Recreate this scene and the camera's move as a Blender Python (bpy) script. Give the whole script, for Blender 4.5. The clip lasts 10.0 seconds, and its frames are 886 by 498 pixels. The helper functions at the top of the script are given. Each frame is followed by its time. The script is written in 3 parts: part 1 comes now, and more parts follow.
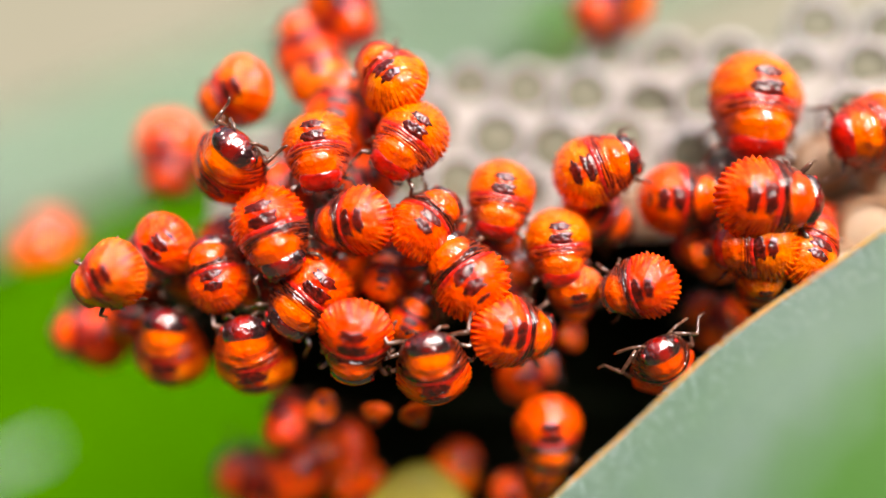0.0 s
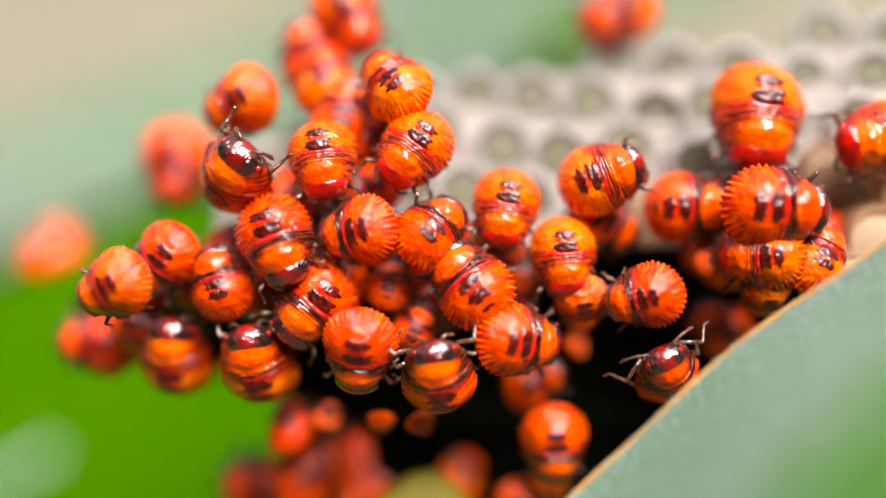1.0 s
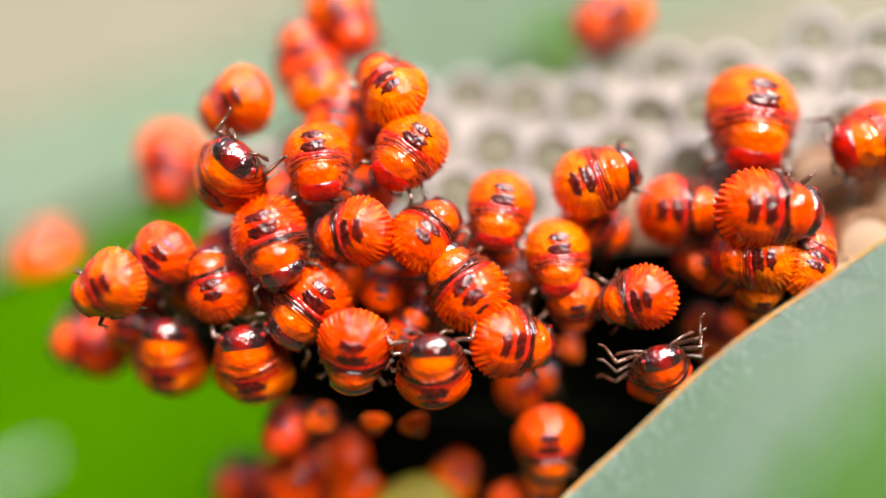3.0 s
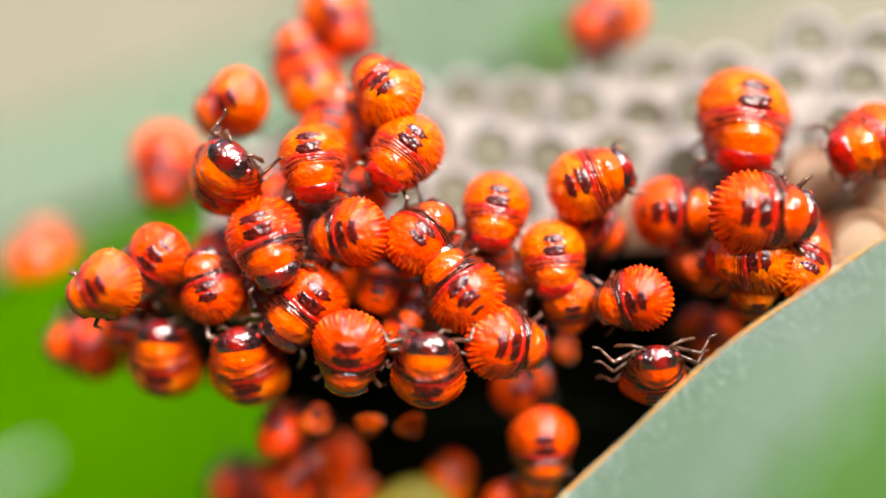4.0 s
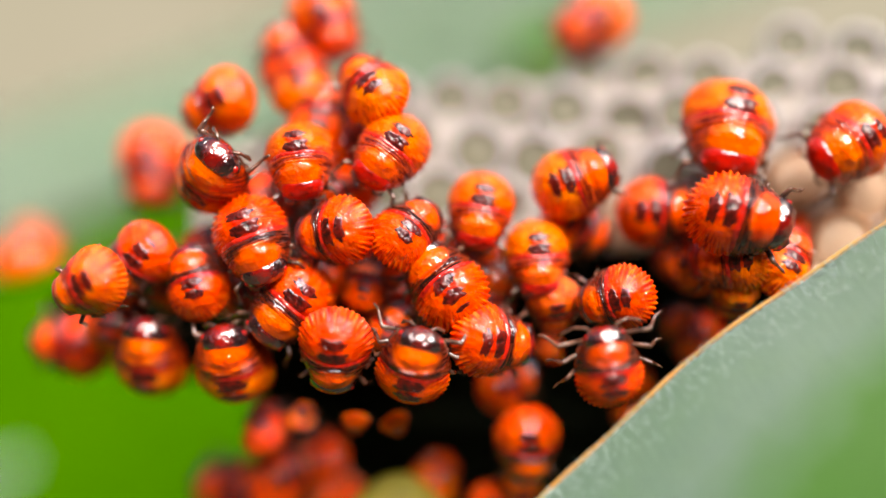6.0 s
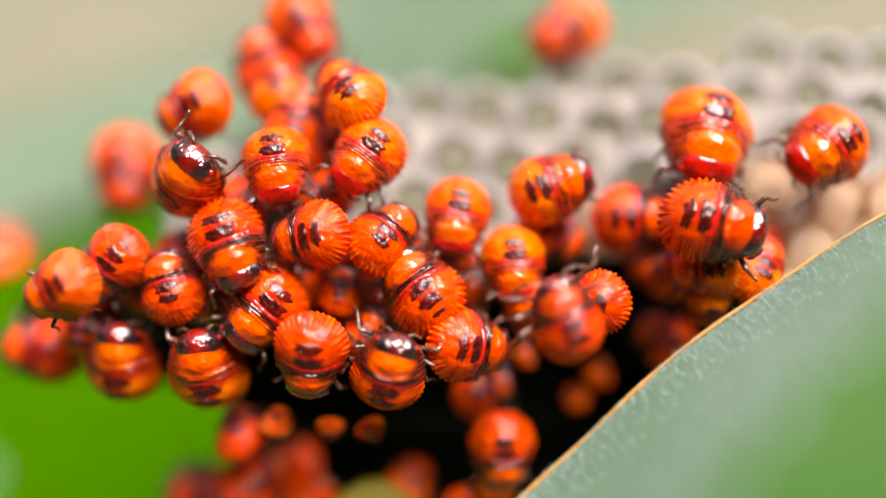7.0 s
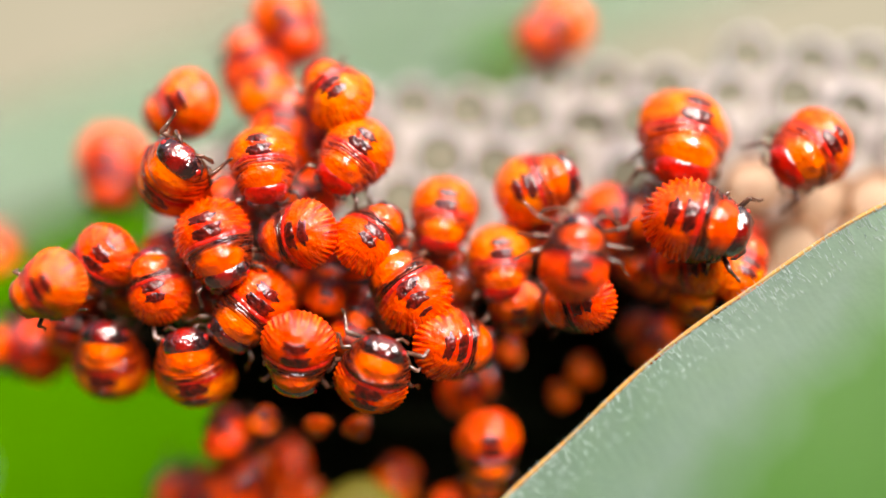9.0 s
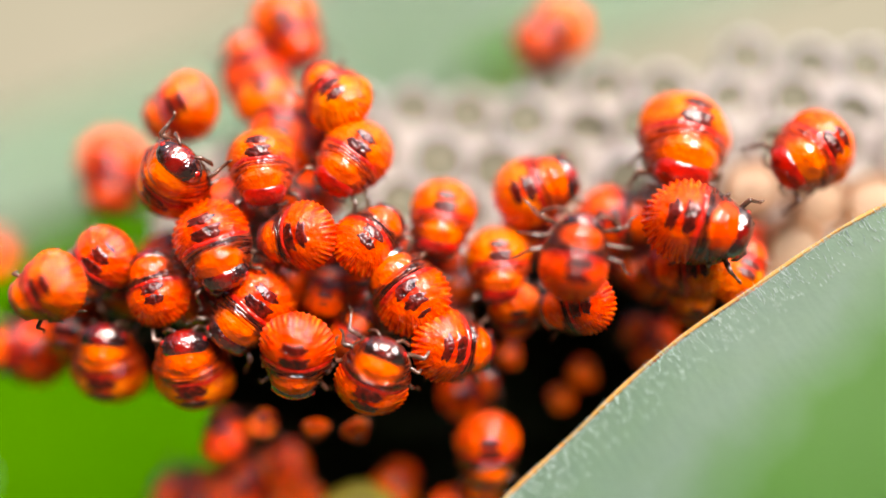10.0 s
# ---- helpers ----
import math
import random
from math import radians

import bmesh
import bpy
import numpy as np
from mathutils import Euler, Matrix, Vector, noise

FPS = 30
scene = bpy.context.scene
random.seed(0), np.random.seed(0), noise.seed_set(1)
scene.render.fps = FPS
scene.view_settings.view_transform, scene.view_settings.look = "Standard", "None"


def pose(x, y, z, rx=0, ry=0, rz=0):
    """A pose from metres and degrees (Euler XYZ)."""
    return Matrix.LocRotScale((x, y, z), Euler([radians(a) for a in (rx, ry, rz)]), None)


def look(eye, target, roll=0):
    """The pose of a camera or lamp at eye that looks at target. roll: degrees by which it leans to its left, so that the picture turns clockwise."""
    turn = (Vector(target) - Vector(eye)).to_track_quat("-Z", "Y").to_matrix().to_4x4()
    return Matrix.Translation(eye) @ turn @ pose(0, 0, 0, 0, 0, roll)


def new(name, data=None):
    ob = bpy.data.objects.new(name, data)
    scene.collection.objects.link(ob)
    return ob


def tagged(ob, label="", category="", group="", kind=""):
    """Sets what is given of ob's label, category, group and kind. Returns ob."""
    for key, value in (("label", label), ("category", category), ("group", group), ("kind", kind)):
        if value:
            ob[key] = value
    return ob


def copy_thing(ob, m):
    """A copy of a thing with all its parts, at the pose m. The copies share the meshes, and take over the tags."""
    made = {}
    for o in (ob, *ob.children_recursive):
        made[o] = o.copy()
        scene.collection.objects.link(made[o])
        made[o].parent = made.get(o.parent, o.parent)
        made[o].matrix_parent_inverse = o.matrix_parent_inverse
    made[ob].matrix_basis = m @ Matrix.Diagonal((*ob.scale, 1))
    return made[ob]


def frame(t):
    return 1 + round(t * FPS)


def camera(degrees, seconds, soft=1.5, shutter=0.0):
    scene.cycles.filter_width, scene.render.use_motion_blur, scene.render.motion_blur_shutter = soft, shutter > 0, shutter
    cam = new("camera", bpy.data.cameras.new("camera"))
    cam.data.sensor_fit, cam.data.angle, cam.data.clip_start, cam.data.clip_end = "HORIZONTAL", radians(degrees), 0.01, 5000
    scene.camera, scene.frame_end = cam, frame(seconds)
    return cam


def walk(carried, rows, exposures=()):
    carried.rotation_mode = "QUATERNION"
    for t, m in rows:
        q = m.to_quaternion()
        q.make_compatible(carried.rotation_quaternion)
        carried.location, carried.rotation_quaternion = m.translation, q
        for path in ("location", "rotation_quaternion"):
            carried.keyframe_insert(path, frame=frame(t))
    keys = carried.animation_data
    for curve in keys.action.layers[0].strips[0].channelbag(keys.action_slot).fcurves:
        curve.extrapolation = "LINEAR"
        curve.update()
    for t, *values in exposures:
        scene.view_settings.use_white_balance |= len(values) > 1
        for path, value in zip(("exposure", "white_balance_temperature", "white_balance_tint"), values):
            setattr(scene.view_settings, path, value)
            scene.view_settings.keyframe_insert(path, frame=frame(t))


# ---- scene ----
MM = 0.001
# The heap of nymphs has a frame of its own: u to the right, v up its slope, w out of it (mm).
HEAP = pose(0, 0, 0.30, 84, 0, 0)


def at(u, v, w, rx=0, ry=0, rz=0):
    return HEAP @ pose(u * MM, v * MM, w * MM, rx, ry, rz)


# ---- camera ----
cam = camera(50.0, 10.0, soft=1.5)
cam.data.dof.use_dof = True
cam.data.dof.focus_distance = 17.8 * MM
cam.data.dof.aperture_fstop = 14.5
STAND = 18.0
PATH = [
    (0.0, 0.000, 0.000, 0.000, 0.000, 0.000, 0.000),
    (0.5, 0.071, 0.086, 0.009, 0.006, 0.457, 0.018),
    (1.0, 0.050, 0.054, -0.009, 0.350, 0.455, -0.008),
    (1.5, 0.033, -0.009, 0.021, 0.637, 0.285, 0.025),
    (2.0, 0.031, 0.095, 0.021, 0.366, 0.586, 0.174),
    (2.5, -0.035, -0.045, 0.036, 0.693, 0.048, 0.154),
    (4.0, 0.014, -0.048, 0.066, 0.865, -0.290, 0.171),
    (4.5, -0.058, -0.173, 0.109, 1.159, -0.988, 0.365),
    (5.0, 0.066, -0.154, 0.150, 1.224, -0.866, 0.277),
    (6.5, 0.008, -0.324, 0.198, 1.684, -1.484, 0.589),
    (7.0, -0.054, -0.355, 0.209, 2.004, -2.800, 0.611),
    (7.5, -0.082, -0.488, 0.246, 2.238, -3.160, 0.642),
    (8.0, 0.004, -0.381, 0.253, 2.043, -2.975, 0.606),
    (8.5, -0.009, -0.291, 0.284, 1.788, -3.356, 0.520),
    (9.0, -0.061, -0.318, 0.294, 1.831, -3.613, 0.546),
    (9.5, -0.055, -0.420, 0.336, 2.267, -3.639, 0.640),
    (10.0, 0.003, -0.484, 0.297, 2.464, -3.488, 0.530),
]
walk(cam, [(t, at(x, y, STAND + z, rx, ry, rz)) for t, x, y, z, rx, ry, rz in PATH], exposures=[(0.0, 0.84, 7500, 18), (2.0, 0.88, 7500, 18), (4.3, 0.89, 7550, 18), (5.0, 0.81, 7600, 18), (6.5, 0.76, 7650, 19), (7.5, 0.82, 7650, 19), (8.5, 0.87, 7650, 19), (10.0, 0.90, 7650, 19)])

# ---- light ----
world = bpy.data.worlds.new("sky")
scene.world = world
world.use_nodes = True
wn = world.node_tree.nodes
sky = wn.new("ShaderNodeTexSky")
sky.sky_type = "NISHITA"
sky.sun_disc = False
sky.sun_elevation = radians(62)
sky.sun_rotation = radians(150)
sky.dust_density = 5.0
sky.ozone_density = 0.5
wn["Background"].inputs["Strength"].default_value = 0.085
world.node_tree.links.new(sky.outputs["Color"], wn["Background"].inputs["Color"])
sun_data = bpy.data.lights.new("sun", "SUN")
sun_data.energy, sun_data.angle, sun_data.color = 5.0, radians(36), (0.93, 0.96, 1.0)
sun = new("sun", sun_data)
sun.matrix_world = look((0.15, -0.36, 0.76), (0, 0, 0.30))


# ---- materials ----
class Nodes:
    """Short names for the nodes of one material."""

    def __init__(self, name):
        self.mat = bpy.data.materials.new(name)
        self.mat.use_nodes = True
        self.tree = self.mat.node_tree
        self.bsdf = self.tree.nodes["Principled BSDF"]
        self.out = self.tree.nodes["Material Output"]

    def add(self, kind, **values):
        node = self.tree.nodes.new(kind)
        for key, value in values.items():
            node.inputs[key.replace("_", " ")].default_value = value
        return node

    def link(self, a, b):
        self.tree.links.new(a, b)

    def coords(self, scale=1000.0, stretch=(1, 1, 1), turn=(0, 0, 0)):
        tc = self.tree.nodes.new("ShaderNodeTexCoord")
        mp = self.tree.nodes.new("ShaderNodeMapping")
        mp.inputs["Scale"].default_value = [scale * s for s in stretch]
        if any(turn):
            spin = self.tree.nodes.new("ShaderNodeVectorRotate")
            spin.rotation_type = "EULER_XYZ"
            spin.inputs["Rotation"].default_value = turn
            self.link(tc.outputs["Object"], spin.inputs["Vector"])
            self.link(spin.outputs["Vector"], mp.inputs["Vector"])
        else:
            self.link(tc.outputs["Object"], mp.inputs["Vector"])
        return mp.outputs["Vector"]

    def noise(self, vector, scale, detail=3.0, rough=0.55):
        n = self.add("ShaderNodeTexNoise", Scale=scale, Detail=detail, Roughness=rough)
        self.link(vector, n.inputs["Vector"])
        return n.outputs["Fac"]

    def ramp(self, fac, stops):
        r = self.tree.nodes.new("ShaderNodeValToRGB")
        while len(r.color_ramp.elements) < len(stops):
            r.color_ramp.elements.new(0.5)
        for e, (p, c) in zip(r.color_ramp.elements, stops):
            e.position, e.color = p, (*c, 1) if len(c) == 3 else (c[0], c[0], c[0], 1)
        self.link(fac, r.inputs["Fac"])
        return r.outputs["Color"]

    def mix(self, fac, a, b, how="MIX"):
        m = self.tree.nodes.new("ShaderNodeMix")
        m.data_type, m.blend_type = "RGBA", how
        for value, socket in ((fac, m.inputs["Factor"]), (a, m.inputs["A"]), (b, m.inputs["B"])):
            if isinstance(value, bpy.types.NodeSocket):
                self.link(value, socket)
            else:
                socket.default_value = value if isinstance(value, (int, float)) else (*value, 1)
        return m.outputs["Result"]

    def math(self, how, a, b=0.0):
        m = self.tree.nodes.new("ShaderNodeMath")
        m.operation = how
        for i, value in enumerate((a, b)):
            if isinstance(value, bpy.types.NodeSocket):
                self.link(value, m.inputs[i])
            else:
                m.inputs[i].default_value = value
        return m.outputs[0]

    def split(self, vector):
        s = self.tree.nodes.new("ShaderNodeSeparateXYZ")
        self.link(vector, s.inputs[0])
        return s.outputs

    def random(self):
        return self.tree.nodes.new("ShaderNodeObjectInfo").outputs["Random"]

    def bump(self, height, strength, distance):
        b = self.add("ShaderNodeBump", Strength=strength, Distance=distance)
        self.link(height, b.inputs["Height"])
        self.link(b.outputs["Normal"], self.bsdf.inputs["Normal"])
        self.link(b.outputs["Normal"], self.bsdf.inputs["Coat Normal"])

    def glow_through(self, weight):
        """Light that wanders inside the thin shell."""
        i = self.bsdf.inputs
        i["Subsurface Weight"].default_value = weight
        i["Subsurface Radius"].default_value = (1.0, 0.35, 0.08)
        i["Subsurface Scale"].default_value = 0.00025

    def base(self, color, rough=0.4, coat=0.0, coat_rough=0.08, spec=0.5, coat_ior=1.6):
        i = self.bsdf.inputs
        if isinstance(color, bpy.types.NodeSocket):
            self.link(color, i["Base Color"])
        else:
            i["Base Color"].default_value = (*color, 1)
        if isinstance(rough, bpy.types.NodeSocket):
            self.link(rough, i["Roughness"])
        else:
            i["Roughness"].default_value = rough
        i["Coat IOR"].default_value = coat_ior
        i["Coat Weight"].default_value, i["Coat Roughness"].default_value = coat, coat_rough
        i["Specular IOR Level"].default_value = spec
        return self.mat


def abdomen_material(name, one, two):
    """Wet orange shell: red saddle and front, pale and dark rays that run out to the saw edge."""
    n = Nodes(name)
    v = n.coords()
    x, y, z = n.split(v)
    tone = n.mix(n.random(), one, two)
    blotch = n.ramp(n.noise(v, 2.6), [(0.40, (0.0,)), (0.68, (1.0,))])
    c = n.mix(n.math("MULTIPLY", blotch, 0.55), tone, (0.80, 0.030, 0.001))
    cx = n.math("ADD", x, 0.25)
    turn = n.math("ARCTAN2", y, cx)
    far = n.math("SQRT", n.math("ADD", n.math("MULTIPLY", cx, cx), n.math("MULTIPLY", y, y)))
    polar = n.tree.nodes.new("ShaderNodeCombineXYZ")
    n.link(n.math("MULTIPLY", turn, 7.0), polar.inputs[0])
    n.link(n.math("MULTIPLY", far, 2.4), polar.inputs[1])
    n.link(n.random(), polar.inputs[2])
    streak = n.noise(polar.outputs[0], 1.8, 2.5, 0.55)
    outer = n.ramp(far, [(0.30, (0.0,)), (0.58, (1.0,))])
    c = n.mix(n.math("MULTIPLY", n.ramp(streak, [(0.50, (0.0,)), (0.62, (1.0,))]), n.math("MULTIPLY", outer, 0.9)), c, (0.42, 0.010, 0.001))
    c = n.mix(n.math("MULTIPLY", n.ramp(streak, [(0.32, (1.0,)), (0.44, (0.0,))]), n.math("MULTIPLY", outer, 0.7)), c, (0.98, 0.18, 0.006))
    front = n.ramp(n.math("ADD", x, n.math("MULTIPLY", n.noise(v, 4.5), 0.35)), [(0.0, (0.0,)), (0.20, (1.0,))])
    c = n.mix(n.math("MULTIPLY", front, 0.9), c, (0.52, 0.007, 0.003))
    sx = n.math("DIVIDE", n.math("ADD", x, 0.22), 0.38)
    sy = n.math("DIVIDE", y, 0.26)
    saddle = n.math("ADD", n.math("SQRT", n.math("ADD", n.math("MULTIPLY", sx, sx), n.math("MULTIPLY", sy, sy))), n.math("MULTIPLY", n.noise(v, 7.0), 0.7))
    c = n.mix(n.math("MULTIPLY", n.ramp(n.math("MULTIPLY", saddle, 0.6), [(0.58, (1.0,)), (0.76, (0.0,))]), 0.8), c, (0.60, 0.012, 0.003))
    c = n.mix(n.ramp(n.noise(v, 26.0, 4.0), [(0.58, (0.0,)), (0.75, (0.35,))]), c, (0.25, 0.012, 0.002))
    n.base(c, n.ramp(n.noise(v, 9.0), [(0.3, (0.32,)), (0.7, (0.5,))]), 0.68, 0.05, 0.02)
    n.glow_through(0.5)
    across = n.noise(n.coords(1000.0, (13, 3.2, 4)), 1.0, 3.0, 0.55)
    wet = n.math("ADD", n.math("MULTIPLY", n.math("MULTIPLY", streak, outer), 0.40), n.math("MULTIPLY", across, 0.60))
    n.bump(n.math("ADD", wet, n.math("MULTIPLY", n.noise(v, 4.5, 2.0, 0.5), 1.5)), 1.0, 0.00006)
    return n.mat


def thorax_material(name, deep, amber, mids):
    """A round orange field on the middle of the back, ridged brown and amber flanks."""
    n = Nodes(name)
    v = n.coords()
    x, y, z = n.split(v)
    wob = n.math("MULTIPLY", n.math("SUBTRACT", n.noise(v, 4.5), 0.5), 0.55)
    px = n.math("DIVIDE", n.math("SUBTRACT", x, 0.40), 0.25)
    py = n.math("DIVIDE", y, 0.42)
    ring = n.math("SQRT", n.math("ADD", n.math("MULTIPLY", px, px), n.math("MULTIPLY", py, py)))
    patch = n.ramp(n.math("MULTIPLY", n.math("ADD", ring, wob), 0.5), [(0.42, (1.0,)), (0.56, (0.0,))])
    streak = n.noise(n.coords(1000.0, (22, 2.2, 4)), 1.0, 2.5, 0.5)
    dark = n.mix(n.ramp(streak, [(0.42, (0.0,)), (0.60, (1.0,))]), deep, amber)
    mid = n.mix(n.random(), mids[0], mids[1])
    mid = n.mix(n.ramp(n.noise(v, 5.0), [(0.48, (0.0,)), (0.75, (0.7,))]), mid, (0.70, 0.030, 0.001))
    n.base(n.mix(patch, dark, mid), 0.33, 0.9, 0.05, 0.02, 1.65)
    n.glow_through(0.25)
    plain = n.math("SUBTRACT", 1.0, n.math("MULTIPLY", patch, 0.75))
    n.bump(n.math("ADD", n.math("MULTIPLY", n.math("MULTIPLY", streak, plain), 0.50), n.math("MULTIPLY", n.noise(v, 4.5, 2.0), 1.4)), 1.0, 0.00006)
    return n.mat


def head_material():
    n = Nodes("head_shell")
    v = n.coords()
    x, y, z = n.split(v)
    mask = n.ramp(n.math("ADD", n.math("ABSOLUTE", y), n.math("MULTIPLY", n.noise(v, 6.0), 0.2)), [(0.16, (0.0,)), (0.34, (1.0,))])
    c = n.mix(mask, n.mix(n.random(), (0.10, 0.004, 0.003), (0.32, 0.006, 0.003)), (0.022, 0.006, 0.007))
    n.base(c, 0.25, 1.0, 0.12, 0.4, 2.0)
    n.bump(n.noise(v, 5.0, 2.0), 1.0, 0.00008)
    return n.mat


def plain_shell(name, a, b, rough=0.2, coat=0.8, scale=9.0):
    n = Nodes(name)
    v = n.coords()
    f = n.noise(v, scale)
    n.base(n.mix(n.ramp(f, [(0.35, (0.0,)), (0.68, (1.0,))]), a, b), rough, coat, 0.07, 0.25)
    n.bump(n.noise(v, scale, 2.0), 0.9, 0.00005)
    return n.mat


ABDOMEN = abdomen_material("abdomen_shell", (0.95, 0.054, 0.001), (0.96, 0.096, 0.001))
# Thorax with the shade over the climbing nymph put into its colours.
SHADE_THORAX = thorax_material("dark_thorax_shell", (0.014, 0.004, 0.003), (0.12, 0.016, 0.005), ((0.62, 0.040, 0.002), (0.72, 0.070, 0.002)))
# Yellower copy: paler nymphs, and brighter light put into the colour.
PALE_ABDOMEN = abdomen_material("pale_abdomen_shell", (0.96, 0.120, 0.001), (0.97, 0.205, 0.003))
HEAD = head_material()
THORAX = thorax_material("thorax_shell", (0.020, 0.004, 0.003), (0.20, 0.020, 0.004), ((0.90, 0.050, 0.001), (0.95, 0.115, 0.002)))
PALE_THORAX = thorax_material("pale_thorax_shell", (0.13, 0.007, 0.003), (0.66, 0.055, 0.003), ((0.95, 0.075, 0.001), (0.97, 0.145, 0.002)))
RED_HEAD = plain_shell("red_head_shell", (0.56, 0.007, 0.001), (0.22, 0.004, 0.002), 0.3, 0.7, 5.0)
PLATE = plain_shell("plate_shell", (0.020, 0.003, 0.002), (0.17, 0.007, 0.003), 0.28, 0.5)
BAND = plain_shell("band_shell", (0.40, 0.008, 0.006), (0.70, 0.02, 0.006), 0.2, 1.0)
EYE = plain_shell("eye_red", (0.62, 0.012, 0.008), (0.35, 0.006, 0.005), 0.12, 1.0)
LIMB = plain_shell("limb_shell", (0.17, 0.075, 0.045), (0.05, 0.022, 0.015), 0.2, 1.0, 7.0)


def leaf_material(name, pale, green, dark, scale, translucent=0.3, rough=0.45, bump=0.00002, spec=0.5, fibre=0, corner_green=None):
    """A leaf blade: mottled two-tone colour, fine cells in relief, some light let through."""
    n = Nodes(name)
    v = n.coords()
    big = n.ramp(n.noise(v, scale, 4.0), [(0.36, (0.0,)), (0.66, (1.0,))])
    c = n.mix(big, pale, green)
    cells = n.add("ShaderNodeTexVoronoi", Scale=scale * 70)
    n.link(v, cells.inputs["Vector"])
    c = n.mix(n.math("MULTIPLY", n.ramp(n.noise(v, scale * 14), [(0.4, (0.0,)), (0.75, (1.0,))]), 0.4), c, dark)
    if corner_green:
        # the blade turns fresh green towards its low right corner
        x, y, z = n.split(v)
        f = n.math("SUBTRACT", n.math("SUBTRACT", n.math("MULTIPLY", x, 0.50), n.math("MULTIPLY", y, 0.50)), 3.5)
        f = n.math("ADD", n.math("DIVIDE", f, 3.0), n.math("MULTIPLY", n.math("SUBTRACT", n.noise(v, 0.5), 0.5), 0.3))
        c = n.mix(n.ramp(f, [(0.28, (0.0,)), (0.56, (1.0,))]), c, corner_green)
    n.base(c, rough, 0.0, 0.1, spec)
    if fibre:
        n.bump(n.math("ADD", n.math("MULTIPLY", cells.outputs["Distance"], 0.3), n.noise(n.coords(1000.0, (2.5, 10.0, 2.0), (0, 0, radians(fibre))), 1.0, 3.0)), 0.6, bump)
    else:
        n.bump(cells.outputs["Distance"], 0.4, bump)
    if translucent:
        t = n.tree.nodes.new("ShaderNodeBsdfTranslucent")
        n.link(n.mix(0.6, c, green), t.inputs["Color"])
        m = n.tree.nodes.new("ShaderNodeMixShader")
        m.inputs[0].default_value = translucent
        n.link(n.bsdf.outputs[0], m.inputs[1])
        n.link(t.outputs[0], m.inputs[2])
        n.link(m.outputs[0], n.out.inputs["Surface"])
    return n.mat


def egg_material(name, one, two, warm_tone):
    n = Nodes(name)
    v = n.coords()
    c = n.mix(n.ramp(n.noise(v, 1.6), [(0.3, (0.0,)), (0.7, (1.0,))]), one, two)
    c = n.mix(n.math("MULTIPLY", n.random(), 0.5), c, warm_tone)
    n.base(c, 0.4, 0.15, 0.2, 0.3)
    n.bump(n.noise(v, 22.0), 0.3, 0.00002)
    t = n.tree.nodes.new("ShaderNodeBsdfTranslucent")
    n.link(c, t.inputs["Color"])
    m = n.tree.nodes.new("ShaderNodeMixShader")
    m.inputs[0].default_value = 0.55
    n.link(n.bsdf.outputs[0], m.inputs[1])
    n.link(t.outputs[0], m.inputs[2])
    clear = n.tree.nodes.new("ShaderNodeBsdfTransparent")
    m2 = n.tree.nodes.new("ShaderNodeMixShader")
    m2.inputs[0].default_value = 0.25
    n.link(m.outputs[0], m2.inputs[1])
    n.link(clear.outputs[0], m2.inputs[2])
    n.link(m2.outputs[0], n.out.inputs["Surface"])
    return n.mat


EGG = egg_material("egg_shell_skin", (0.80, 0.77, 0.76), (0.76, 0.78, 0.84), (0.78, 0.72, 0.68))
# Olive disc added inside the shell; the hole's darkness is put into its colour.
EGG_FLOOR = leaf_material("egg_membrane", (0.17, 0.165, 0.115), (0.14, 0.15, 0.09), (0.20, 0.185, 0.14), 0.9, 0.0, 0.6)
TAN_EGG = egg_material("tan_egg_skin", (0.66, 0.43, 0.28), (0.64, 0.49, 0.37), (0.66, 0.37, 0.18))
TAN_LID = leaf_material("tan_egg_lid", (0.60, 0.39, 0.25), (0.58, 0.44, 0.32), (0.55, 0.32, 0.17), 0.9, 0.2, 0.5)
NEAR_LEAF = leaf_material("near_leaf_blade", (0.245, 0.350, 0.325), (0.180, 0.315, 0.215), (0.16, 0.28, 0.22), 0.16, 0.12, 0.52, 0.000013, 0.35, 62, (0.075, 0.25, 0.035))
RIM = plain_shell("leaf_rim_tan", (0.52, 0.24, 0.05), (0.42, 0.28, 0.09), 0.6, 0.1, 3.0)
HAIR = plain_shell("leaf_hair_pale", (0.36, 0.47, 0.46), (0.28, 0.40, 0.37), 0.5, 0.1, 3.0)
# Near-black: the deep shade under the heap put into a sheet's colour.
GAP_SHADE = leaf_material("shaded_leaf_blade", (0.004, 0.005, 0.003), (0.007, 0.010, 0.003), (0.003, 0.003, 0.002), 0.3, 0.0, 0.8, 0.00002, 0.05)
PALE_LEAF = leaf_material("pale_leaf_blade", (0.325, 0.435, 0.35), (0.275, 0.405, 0.285), (0.245, 0.365, 0.26), 0.06, 0.2, 0.4)
FADED = leaf_material("faded_rib", (0.26, 0.40, 0.18), (0.18, 0.38, 0.08), (0.15, 0.3, 0.08), 0.08, 0.2, 0.5)
EGG_LEAF = leaf_material("egg_leaf_blade", (0.62, 0.58, 0.54), (0.58, 0.55, 0.51), (0.56, 0.52, 0.46), 0.5, 0.3, 0.5)
YELLOW_LEAF = leaf_material("yellow_leaf_blade", (0.50, 0.42, 0.05), (0.40, 0.38, 0.05), (0.26, 0.22, 0.03), 0.3, 0.3, 0.5)
GREEN_LEAF = leaf_material("green_leaf_blade", (0.090, 0.32, 0.001), (0.065, 0.28, 0.001), (0.05, 0.21, 0.001), 0.08, 0.4, 0.7, 0.00002, 0.02)


